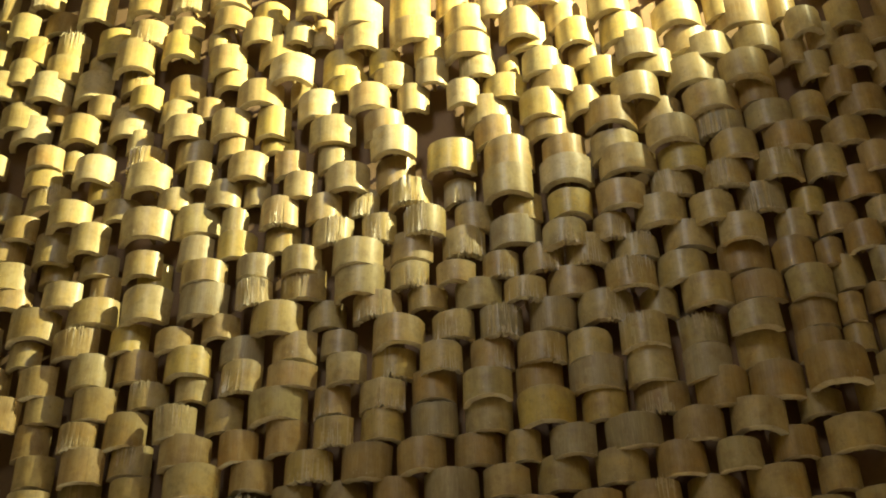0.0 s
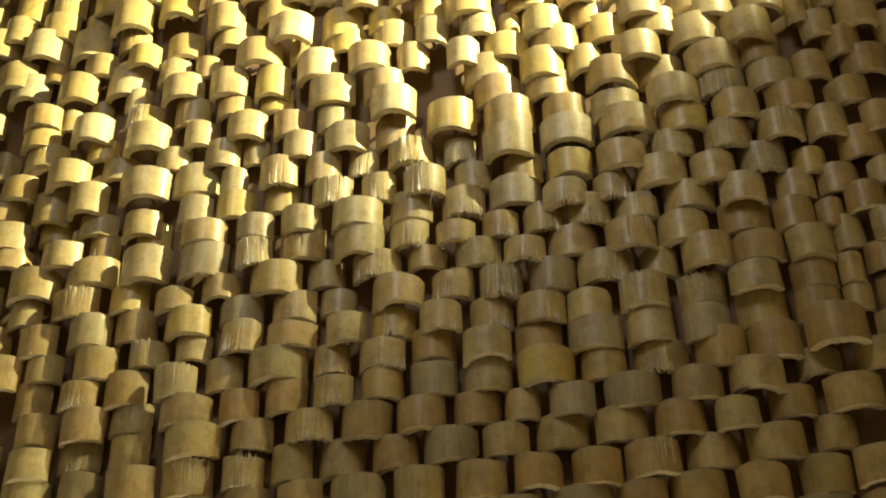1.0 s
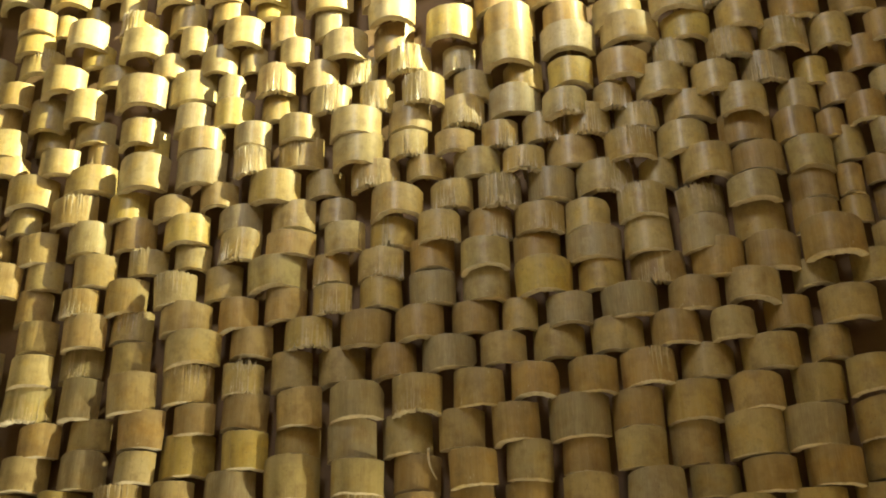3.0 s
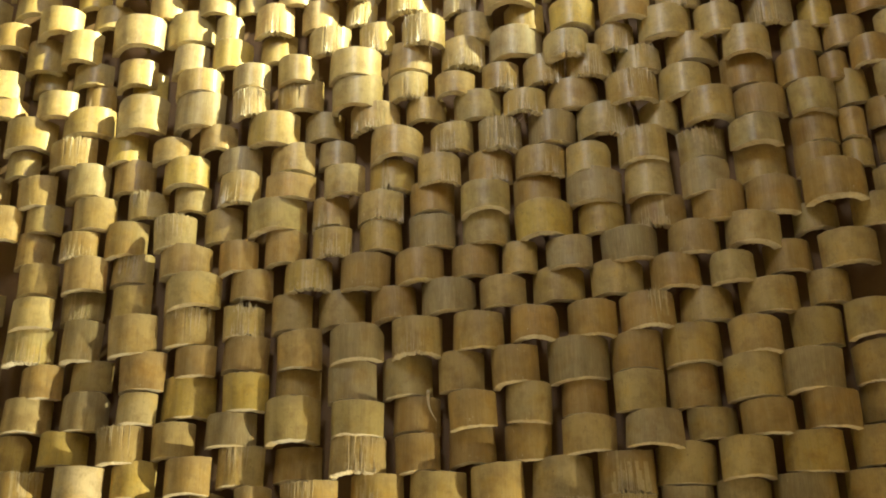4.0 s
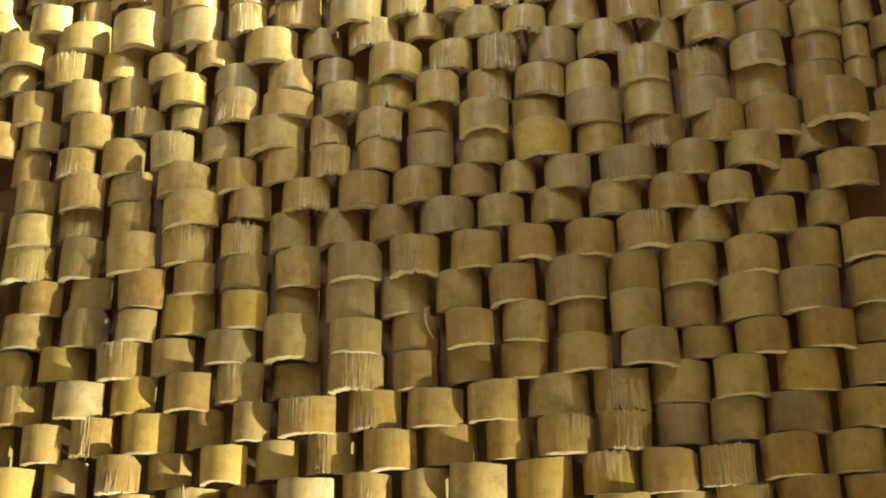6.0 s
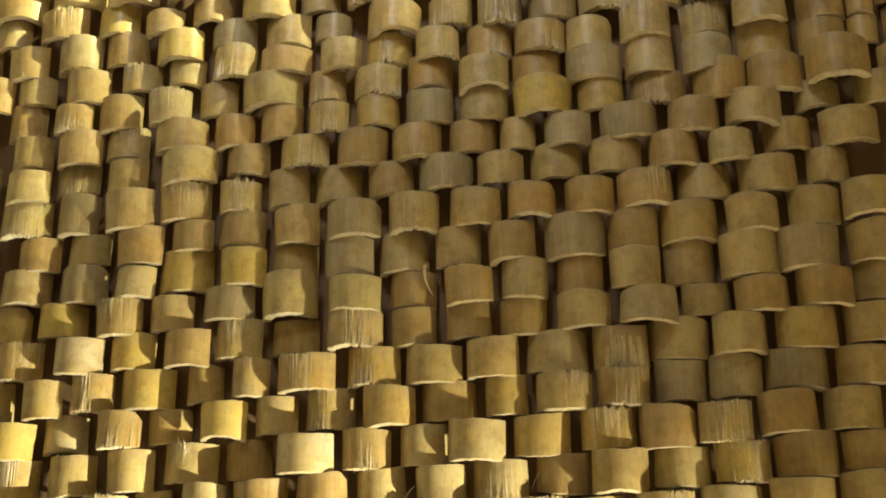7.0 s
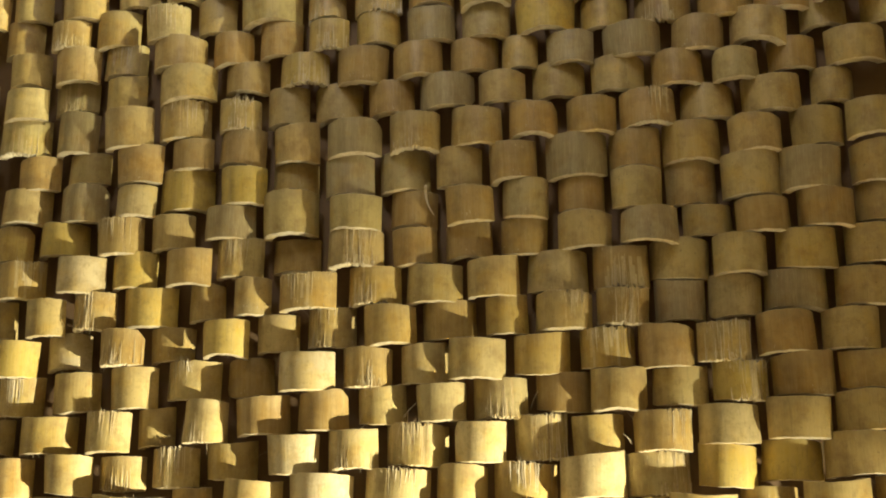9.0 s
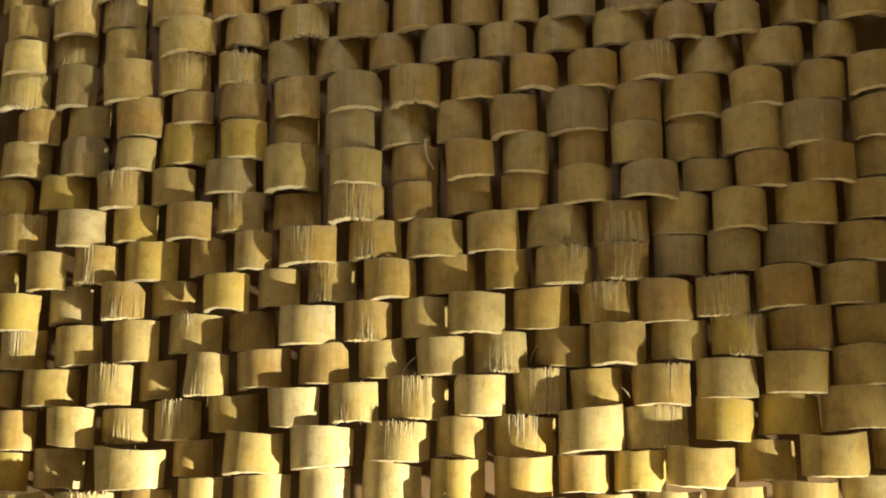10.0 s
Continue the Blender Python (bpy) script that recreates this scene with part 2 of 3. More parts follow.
def splinter_shape(h, shape, rng):
    """Torn fibres at the frayed ends and along the face: thin tapering slivers."""
    rad, half, top, low, mid, reach = shape
    few = rng.randint(3, 9)
    verts, faces = [], []
    for end, on in ((1, top), (-1, low)):
        for _ in range(rng.randint(18, 34) if on else few if end < 0 else few // 3):
            q = half * (rng.uniform(-0.95, 0.98) if rng.random() < 0.25 else min(0.98, max(-0.95, mid + reach * rng.uniform(-1, 1))))
            s, c = math.sin(q), math.cos(q)
            root = Vector((rad * s, rad * math.cos(half) - rad * c, end * (h / 2 - rng.uniform(0.002, 0.022))))
            along = Vector((s * rng.uniform(-0.1, 0.25) + rng.gauss(0, 0.10), -c * rng.uniform(-0.02, 0.35), end)).normalized()
            length, wide = rng.uniform(0.004, 0.014) * (1 if on else 0.5), rng.uniform(0.0003, 0.0008)
            root.z += 0 if on else end * 0.003
            if rng.random() < 0.07:
                length, along = length * 2.2, (along + Vector((rng.gauss(0, 0.35), -0.25, 0))).normalized()
            side = Vector((c, s, 0)) * wide
            out = Vector((s, -c, 0)) * wide
            tip = root + along * length
            k = len(verts)
            verts += [root - side, root + side, root + out, tip + side * 0.2, tip - side * 0.2]
            faces += [(k, k + 2, k + 4), (k + 2, k + 3, k + 4), (k + 2, k + 1, k + 3), (k + 1, k, k + 4, k + 3)]
        for _ in range(rng.randint(9, 17) if on else 0):           # strips of fibre peeled up along the face
            q = half * min(0.9, max(-0.9, mid + reach * rng.gauss(0, 0.5)))
            s, c = math.sin(q), math.cos(q)
            wide, length, lift = rng.uniform(0.0004, 0.0012), h * rng.uniform(0.18, 0.8), rng.uniform(0.0004, 0.002)
            end_z = end * (h / 2 + rng.uniform(-0.004, 0.003))
            side, out = Vector((c, s, 0)) * wide, Vector((s, -c, 0))
            lean = Vector((c, s, 0)) * rng.gauss(0, 0.0012)
            skin = Vector((rad * s, rad * math.cos(half) - rad * c, 0))
            free = skin + out * lift + lean + Vector((0, 0, end_z))
            held = skin + out * 0.0002 + Vector((0, 0, end_z - end * length))
            k = len(verts)
            verts += [free - side, free + side, free + out * wide, held + side * 0.3, held - side * 0.3]
            faces += [(k, k + 2, k + 4), (k + 2, k + 3, k + 4), (k + 2, k + 1, k + 3), (k + 1, k, k + 4, k + 3)]
    return verts, faces


def bamboo_piece(x, z, w, h, marks, course, rng):
    axis = 0.012 + max(-0.02, min(0.02, rng.gauss(0, 0.0100))) - (w - 0.086) * 0.25      # how far the piece stands off the board
    if "d" in marks:
        axis = 0.036
    if "p" in marks:
        axis -= 0.014
    for x0, z0, w0, h0, axis0 in STANDING[-40:]:           # no two neighbours one above the other lie flush
        if abs(x - x0) < 0.5 * (w + w0) * 0.7 and 0.01 < z - z0 < 0.11 and abs(axis - axis0) < 0.007:
            axis = axis0 + (0.009 if axis >= axis0 else -0.009)
    axis = axis if "d" in marks else max(-0.012, min(axis, 0.030))
    axis = min(axis, BACK - 0.006)
    STANDING.append((x, z, w, h, axis))
    k = (axis + 1.945) / 1.962                     # slides and scales the piece along the camera's sight line to hold its outline
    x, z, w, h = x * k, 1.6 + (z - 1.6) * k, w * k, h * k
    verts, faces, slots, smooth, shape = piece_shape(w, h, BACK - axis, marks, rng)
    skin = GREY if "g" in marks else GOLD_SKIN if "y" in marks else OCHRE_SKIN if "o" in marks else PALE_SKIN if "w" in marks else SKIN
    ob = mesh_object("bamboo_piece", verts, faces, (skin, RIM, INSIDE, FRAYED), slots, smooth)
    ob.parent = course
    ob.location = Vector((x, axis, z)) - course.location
    ob.rotation_euler = (rng.gauss(0, 0.022), rng.gauss(0.025, 0.018), rng.gauss(0, 0.05))
    if "g" in marks:
        tagged(ob, "grey weathered bamboo piece")
    elif shape[2] or shape[3]:
        tagged(ob, "yellow bamboo piece with a frayed " + ("top" if shape[2] else "lower") + " end")
    if shape[2] or shape[3] or rng.random() < 0.45:
        sv, sf = splinter_shape(h, shape, rng)
        if sv:
            fringe = mesh_object("splinter_fringe", sv, sf, (FIBRE,))
            fringe.parent = ob
            tagged(fringe, "pale torn bamboo fibres", kind="stuff")
    return ob


rng = random.Random(7)
PLACED, STANDING = [], []


def course(*pieces):
    """A horizontal course of split bamboo pieces: (x, z of the middle, width, height, marks).
    F and f: frayed at the top and the bottom; g: grey; y: golden; o: ochre; w: pale; d: set back; p: standing out."""
    xs, zs = [p[0] for p in pieces], [p[1] for p in pieces]
    base = new("bamboo_course")
    base.location = (sum(xs) / len(xs), BACK, min(zs) - 0.04)
    torn = sum(1 for p in pieces if len(p) > 4 and ("f" in p[4] or "F" in p[4]))
    text = "course of yellow split-bamboo pieces fixed to the board wall"
    if torn >= 4:
        text = "course of yellow split-bamboo pieces, several frayed, on the board wall"
    tagged(base, text, "bamboo cladding", "courses of the bamboo wall")
    for x, z, w, h, *marks in pieces:
        PLACED.append((x, z, w, h))
        bamboo_piece(x, z, w, h, marks[0] if marks else "", base, rng)


# ---- the cladding, from the lowest course to the highest ----
course(
    (-1.146, 1.565, 0.092, 0.069), (-1.022, 1.567, 0.115, 0.059, "F"), (-0.901, 1.567, 0.092, 0.064), (-0.800, 1.581, 0.083, 0.067),
    (-0.684, 1.583, 0.109, 0.067), (-0.567, 1.587, 0.092, 0.073, "w"), (-0.448, 1.523, 0.106, 0.064), (-0.446, 1.593, 0.108, 0.072, "w"),
    (-0.336, 1.529, 0.097, 0.062), (-0.209, 1.530, 0.129, 0.060), (-0.067, 1.536, 0.088, 0.060), (0.033, 1.538, 0.091, 0.059),
    (0.137, 1.541, 0.097, 0.061), (0.246, 1.547, 0.106, 0.061), (0.352, 1.552, 0.095, 0.059))
course(
    (-1.171, 1.637, 0.072, 0.070, "y"), (-1.074, 1.640, 0.097, 0.071), (-0.935, 1.636, 0.133, 0.073), (-0.813, 1.649, 0.077, 0.065),
    (-0.698, 1.654, 0.109, 0.073), (-0.572, 1.661, 0.116, 0.072, "w"), (-0.435, 1.665, 0.116, 0.069, "F"), (-0.330, 1.598, 0.097, 0.068),
    (-0.320, 1.667, 0.089, 0.069), (-0.215, 1.598, 0.101, 0.069), (-0.210, 1.668, 0.107, 0.069, "F"), (-0.112, 1.601, 0.085, 0.062),
    (-0.018, 1.602, 0.084, 0.067, "y"), (0.083, 1.605, 0.110, 0.066), (0.190, 1.612, 0.090, 0.067), (0.298, 1.617, 0.106, 0.068),
    (0.405, 1.624, 0.091, 0.064))
course(
    (-1.166, 1.711, 0.090, 0.071), (-1.054, 1.715, 0.096, 0.071), (-0.947, 1.712, 0.094, 0.061, "f"), (-0.844, 1.718, 0.088, 0.071, "F"),
    (-0.736, 1.725, 0.094, 0.066), (-0.624, 1.733, 0.098, 0.070, "w"), (-0.513, 1.736, 0.093, 0.070, "f"), (-0.396, 1.739, 0.109, 0.073, "F"),
    (-0.285, 1.739, 0.089, 0.071, "w"), (-0.179, 1.743, 0.092, 0.079, "F"), (-0.095, 1.673, 0.112, 0.073, "w"), (-0.081, 1.742, 0.088, 0.066),
    (0.013, 1.673, 0.107, 0.070, "F"), (0.129, 1.682, 0.096, 0.070, "y"), (0.232, 1.686, 0.099, 0.066, "y"), (0.338, 1.692, 0.110, 0.070))
course(
    (-1.191, 1.789, 0.050, 0.063), (-1.096, 1.787, 0.111, 0.070), (-0.978, 1.788, 0.089, 0.075, "F"), (-0.882, 1.792, 0.072, 0.069),
    (-0.788, 1.798, 0.084, 0.077, "f"), (-0.679, 1.803, 0.101, 0.068, "o"), (-0.567, 1.807, 0.094, 0.071, "o"), (-0.458, 1.810, 0.087, 0.066),
    (-0.351, 1.810, 0.087, 0.066), (-0.247, 1.811, 0.095, 0.072, "f"), (-0.137, 1.817, 0.094, 0.067, "o"), (-0.042, 1.816, 0.096, 0.073),
    (0.027, 1.744, 0.098, 0.069, "F"), (0.062, 1.816, 0.092, 0.066), (0.137, 1.750, 0.101, 0.065), (0.251, 1.754, 0.106, 0.069),
    (0.362, 1.761, 0.102, 0.066))
course(
    (-1.155, 1.862, 0.092, 0.073, "F"), (-1.042, 1.862, 0.092, 0.074), (-0.928, 1.865, 0.095, 0.076), (-0.811, 1.873, 0.107, 0.072, "F"),
    (-0.703, 1.872, 0.086, 0.068, "d"), (-0.598, 1.879, 0.106, 0.070, "w"), (-0.484, 1.879, 0.090, 0.071, "f"), (-0.379, 1.879, 0.087, 0.070),
    (-0.286, 1.884, 0.102, 0.072), (-0.170, 1.886, 0.098, 0.070), (-0.056, 1.888, 0.095, 0.069, "F"), (0.044, 1.886, 0.095, 0.072),
    (0.141, 1.889, 0.089, 0.069, "F"), (0.162, 1.820, 0.092, 0.068, "Fy"), (0.264, 1.826, 0.102, 0.071, "o"), (0.372, 1.828, 0.098, 0.065))
course(
    (-1.174, 1.934, 0.098, 0.070, "y"), (-1.061, 1.939, 0.088, 0.068, "w"), (-0.955, 1.942, 0.088, 0.068, "f"), (-0.854, 1.941, 0.084, 0.063, "d"),
    (-0.752, 1.948, 0.091, 0.067, "y"), (-0.650, 1.949, 0.082, 0.069), (-0.548, 1.955, 0.093, 0.073, "F"), (-0.441, 1.953, 0.093, 0.073),
    (-0.331, 1.954, 0.096, 0.066), (-0.229, 1.957, 0.075, 0.068), (-0.127, 1.958, 0.098, 0.067, "F"), (-0.025, 1.958, 0.090, 0.066, "F"),
    (0.073, 1.962, 0.086, 0.071, "g"), (0.166, 1.964, 0.089, 0.073), (0.244, 1.898, 0.096, 0.071, "o"), (0.349, 1.896, 0.095, 0.069))
course(
    (-1.200, 2.010, 0.055, 0.072), (-1.114, 2.010, 0.085, 0.071), (-1.012, 2.014, 0.083, 0.073, "F"), (-0.900, 2.014, 0.109, 0.074, "y"),
    (-0.788, 2.017, 0.072, 0.070), (-0.700, 2.022, 0.073, 0.071), (-0.594, 2.026, 0.108, 0.067, "F"), (-0.468, 2.026, 0.098, 0.071, "f"),
    (-0.356, 2.023, 0.101, 0.070), (-0.250, 2.027, 0.094, 0.070), (-0.135, 2.028, 0.104, 0.072), (-0.024, 2.030, 0.097, 0.075, "fo"),
    (0.077, 2.033, 0.103, 0.070), (0.181, 2.037, 0.091, 0.069), (0.267, 1.969, 0.103, 0.069, "g"), (0.383, 1.965, 0.104, 0.066))
course(
    (-1.168, 2.084, 0.102, 0.075, "F"), (-1.045, 2.087, 0.096, 0.071, "w"), (-0.935, 2.086, 0.091, 0.068, "y"), (-0.828, 2.088, 0.092, 0.069),
    (-0.724, 2.096, 0.092, 0.075, "F"), (-0.614, 2.092, 0.092, 0.062, "d"), (-0.502, 2.097, 0.105, 0.070, "F"), (-0.391, 2.093, 0.084, 0.069, "o"),
    (-0.291, 2.097, 0.085, 0.066, "o"), (-0.191, 2.098, 0.083, 0.064), (-0.082, 2.101, 0.097, 0.065), (0.032, 2.101, 0.102, 0.062, "g"),
    (0.131, 2.101, 0.086, 0.056), (0.226, 2.105, 0.091, 0.060, "o"), (0.292, 2.039, 0.102, 0.069), (0.332, 2.108, 0.095, 0.067, "o"),
    (0.404, 2.040, 0.095, 0.067), (0.425, 2.111, 0.087, 0.065))
course(
    (-1.192, 2.157, 0.085, 0.069), (-1.081, 2.157, 0.099, 0.065, "y"), (-0.967, 2.157, 0.097, 0.072, "F"), (-0.859, 2.157, 0.089, 0.068),
    (-0.746, 2.167, 0.101, 0.064, "g"), (-0.626, 2.173, 0.108, 0.083), (-0.502, 2.166, 0.100, 0.065), (-0.390, 2.162, 0.087, 0.067, "o"),
    (-0.287, 2.165, 0.088, 0.068, "o"), (-0.185, 2.167, 0.084, 0.072), (-0.084, 2.166, 0.083, 0.065, "o"), (0.014, 2.170, 0.088, 0.073),
    (0.108, 2.169, 0.087, 0.078), (0.212, 2.176, 0.100, 0.080), (0.314, 2.180, 0.103, 0.076, "g"), (0.424, 2.181, 0.088, 0.074))
course(
    (-1.164, 2.228, 0.102, 0.070), (-1.044, 2.228, 0.102, 0.075, "g"), (-0.938, 2.225, 0.083, 0.061), (-0.832, 2.236, 0.107, 0.084, "y"),
    (-0.719, 2.238, 0.092, 0.073, "y"), (-0.615, 2.244, 0.088, 0.057, "d"), (-0.511, 2.237, 0.097, 0.075, "g"), (-0.406, 2.235, 0.094, 0.077),
    (-0.304, 2.237, 0.085, 0.074), (-0.204, 2.240, 0.088, 0.073, "o"), (-0.089, 2.239, 0.111, 0.079, "g"), (0.015, 2.242, 0.092, 0.070, "o"),
    (0.115, 2.246, 0.101, 0.073), (0.227, 2.250, 0.091, 0.066), (0.333, 2.254, 0.091, 0.069))
course(
    (-1.142, 2.296, 0.091, 0.066), (-1.035, 2.298, 0.088, 0.063), (-0.930, 2.298, 0.098, 0.073), (-0.822, 2.309, 0.083, 0.059, "o"),
    (-0.720, 2.311, 0.093, 0.071, "o"), (-0.613, 2.310, 0.093, 0.073), (-0.501, 2.310, 0.105, 0.069, "g"), (-0.385, 2.311, 0.096, 0.074, "f"),
    (-0.269, 2.314, 0.094, 0.073), (-0.163, 2.317, 0.089, 0.066, "o"), (-0.057, 2.313, 0.091, 0.067, "o"), (0.044, 2.317, 0.099, 0.068, "Fo"),
    (0.150, 2.315, 0.093, 0.064), (0.261, 2.321, 0.102, 0.067), (0.366, 2.328, 0.074, 0.064), (0.429, 2.262, 0.093, 0.066))
course(
    (-1.176, 2.373, 0.104, 0.077, "f"), (-1.063, 2.373, 0.087, 0.085, "g"), (-0.956, 2.375, 0.104, 0.079), (-0.839, 2.377, 0.105, 0.076, "F"),
    (-0.727, 2.379, 0.084, 0.063, "F"), (-0.630, 2.386, 0.080, 0.076), (-0.530, 2.382, 0.093, 0.073, "d"), (-0.428, 2.383, 0.087, 0.068, "o"),
    (-0.321, 2.384, 0.105, 0.066, "g"), (-0.218, 2.384, 0.088, 0.061), (-0.112, 2.384, 0.097, 0.067), (-0.004, 2.386, 0.096, 0.066),
    (0.103, 2.385, 0.092, 0.066, "o"), (0.205, 2.385, 0.080, 0.058), (0.304, 2.391, 0.085, 0.061, "o"), (0.413, 2.399, 0.103, 0.065))
course(
    (-1.179, 2.446, 0.094, 0.067), (-1.067, 2.448, 0.093, 0.064, "f"), (-0.964, 2.449, 0.087, 0.067), (-0.834, 2.450, 0.118, 0.069),
    (-0.713, 2.454, 0.089, 0.060), (-0.598, 2.457, 0.100, 0.063, "f"), (-0.483, 2.455, 0.099, 0.071, "o"), (-0.376, 2.453, 0.095, 0.069, "o"),
    (-0.267, 2.451, 0.089, 0.065, "o"), (-0.181, 2.449, 0.068, 0.064), (-0.088, 2.449, 0.087, 0.061, "g"), (0.026, 2.451, 0.106, 0.063, "g"),
    (0.144, 2.450, 0.092, 0.063, "o"), (0.252, 2.455, 0.099, 0.064), (0.365, 2.463, 0.082, 0.053), (0.472, 2.464, 0.085, 0.062))
course(
    (-1.173, 2.517, 0.087, 0.069), (-1.070, 2.519, 0.093, 0.075), (-0.967, 2.516, 0.087, 0.064, "F"), (-0.853, 2.520, 0.106, 0.068),
    (-0.742, 2.519, 0.080, 0.068, "o"), (-0.644, 2.525, 0.085, 0.071), (-0.549, 2.526, 0.082, 0.064, "f"), (-0.451, 2.525, 0.086, 0.066),
    (-0.347, 2.523, 0.090, 0.070, "g"), (-0.242, 2.518, 0.092, 0.067), (-0.130, 2.517, 0.110, 0.071, "y"), (-0.021, 2.507, 0.087, 0.063),
    (0.086, 2.509, 0.102, 0.066, "fo"), (0.198, 2.514, 0.098, 0.076, "o"), (0.299, 2.516, 0.100, 0.073, "o"), (0.411, 2.529, 0.114, 0.078, "o"),
    (0.512, 2.521, 0.063, 0.062))
course(
    (-1.188, 2.588, 0.083, 0.071), (-1.089, 2.587, 0.084, 0.059, "f"), (-0.985, 2.586, 0.092, 0.075), (-0.881, 2.590, 0.091, 0.070, "F"),
    (-0.776, 2.591, 0.078, 0.073), (-0.665, 2.596, 0.123, 0.070), (-0.551, 2.592, 0.075, 0.066, "f"), (-0.450, 2.591, 0.096, 0.064, "f"),
    (-0.345, 2.593, 0.089, 0.066, "o"), (-0.240, 2.584, 0.097, 0.063), (-0.138, 2.585, 0.092, 0.062, "o"), (-0.029, 2.578, 0.107, 0.072, "g"),
    (0.076, 2.583, 0.092, 0.076), (0.181, 2.573, 0.091, 0.068, "g"), (0.287, 2.584, 0.097, 0.076), (0.390, 2.582, 0.084, 0.058, "o"),
    (0.464, 2.585, 0.054, 0.060), (0.529, 2.593, 0.059, 0.067, "o"))
course(
    (-1.274, 2.659, 0.092, 0.075), (-1.174, 2.656, 0.082, 0.062), (-1.060, 2.653, 0.098, 0.071), (-0.943, 2.655, 0.088, 0.059, "F"),
    (-0.845, 2.657, 0.077, 0.060), (-0.744, 2.667, 0.090, 0.071, "f"), (-0.636, 2.661, 0.104, 0.055), (-0.523, 2.658, 0.087, 0.064),
    (-0.424, 2.656, 0.090, 0.066, "f"), (-0.329, 2.659, 0.086, 0.065, "f"), (-0.226, 2.649, 0.086, 0.066, "f"), (-0.128, 2.647, 0.097, 0.062, "f"),
    (-0.033, 2.642, 0.087, 0.064), (0.074, 2.656, 0.096, 0.071, "F"), (0.184, 2.642, 0.091, 0.065, "F"), (0.286, 2.654, 0.099, 0.059),
    (0.394, 2.643, 0.087, 0.062, "o"), (0.465, 2.651, 0.048, 0.063), (0.530, 2.664, 0.075, 0.059, "o"))
course(
    (-1.298, 2.734, 0.074, 0.066), (-1.198, 2.723, 0.092, 0.071), (-1.081, 2.728, 0.095, 0.076), (-0.975, 2.722, 0.093, 0.074),
    (-0.863, 2.721, 0.104, 0.065, "y"), (-0.746, 2.730, 0.099, 0.055, "g"), (-0.632, 2.722, 0.096, 0.064), (-0.538, 2.720, 0.075, 0.057, "d"),
    (-0.413, 2.724, 0.110, 0.068), (-0.300, 2.725, 0.087, 0.064, "f"), (-0.202, 2.719, 0.086, 0.071, "gF"), (-0.098, 2.715, 0.094, 0.072, "g"),
    (0.008, 2.717, 0.112, 0.071, "F"), (0.112, 2.712, 0.075, 0.061), (0.207, 2.725, 0.099, 0.069), (0.306, 2.721, 0.097, 0.060, "o"),
    (0.403, 2.711, 0.089, 0.067), (0.475, 2.726, 0.064, 0.075), (0.555, 2.736, 0.065, 0.070))
course(
    (-1.237, 2.790, 0.084, 0.061), (-1.124, 2.802, 0.113, 0.070, "F"), (-1.000, 2.794, 0.092, 0.067, "y"), (-0.900, 2.781, 0.083, 0.053),
    (-0.795, 2.794, 0.085, 0.057), (-0.675, 2.796, 0.116, 0.074), (-0.564, 2.785, 0.084, 0.060, "d"), (-0.456, 2.789, 0.106, 0.061, "f"),
    (-0.350, 2.792, 0.082, 0.051), (-0.245, 2.789, 0.097, 0.063), (-0.149, 2.785, 0.085, 0.053, "f"), (-0.051, 2.781, 0.101, 0.068),
    (0.066, 2.785, 0.101, 0.066, "F"), (0.170, 2.782, 0.103, 0.071), (0.291, 2.791, 0.102, 0.071, "o"), (0.386, 2.781, 0.081, 0.070),
    (0.454, 2.777, 0.054, 0.061, "o"), (0.525, 2.799, 0.077, 0.062, "o"))
course(
    (-1.227, 2.863, 0.117, 0.074), (-1.093, 2.871, 0.116, 0.065), (-0.970, 2.872, 0.115, 0.083), (-0.839, 2.864, 0.114, 0.082, "g"),
    (-0.726, 2.869, 0.082, 0.068, "F"), (-0.617, 2.869, 0.101, 0.070, "F"), (-0.494, 2.857, 0.110, 0.073), (-0.386, 2.858, 0.082, 0.061, "f"),
    (-0.288, 2.852, 0.082, 0.050), (-0.193, 2.854, 0.076, 0.063, "f"), (-0.103, 2.850, 0.085, 0.065, "F"), (-0.012, 2.851, 0.092, 0.075, "f"),
    (0.086, 2.848, 0.089, 0.057, "F"), (0.192, 2.854, 0.103, 0.064), (0.299, 2.860, 0.092, 0.064), (0.402, 2.848, 0.075, 0.068),
    (0.485, 2.850, 0.081, 0.065), (0.574, 2.854, 0.062, 0.065))
course(
    (-1.302, 2.934, 0.115, 0.056), (-1.174, 2.933, 0.097, 0.065), (-1.071, 2.936, 0.074, 0.063, "f"), (-0.989, 2.985, 0.091, 0.067),
    (-0.958, 2.946, 0.081, 0.064, "yd"), (-0.843, 2.935, 0.107, 0.057), (-0.726, 2.933, 0.088, 0.056, "g"), (-0.623, 2.936, 0.089, 0.063),
    (-0.498, 2.929, 0.114, 0.069), (-0.380, 2.926, 0.095, 0.069), (-0.267, 2.921, 0.092, 0.073, "f"), (-0.157, 2.921, 0.109, 0.072, "g"),
    (-0.055, 2.902, 0.093, 0.061, "f"), (0.043, 2.905, 0.080, 0.066, "f"), (0.146, 2.926, 0.107, 0.073), (0.251, 2.915, 0.091, 0.070),
    (0.352, 2.924, 0.093, 0.072, "gf"), (0.440, 2.899, 0.067, 0.062, "y"), (0.544, 2.929, 0.086, 0.073, "o"))
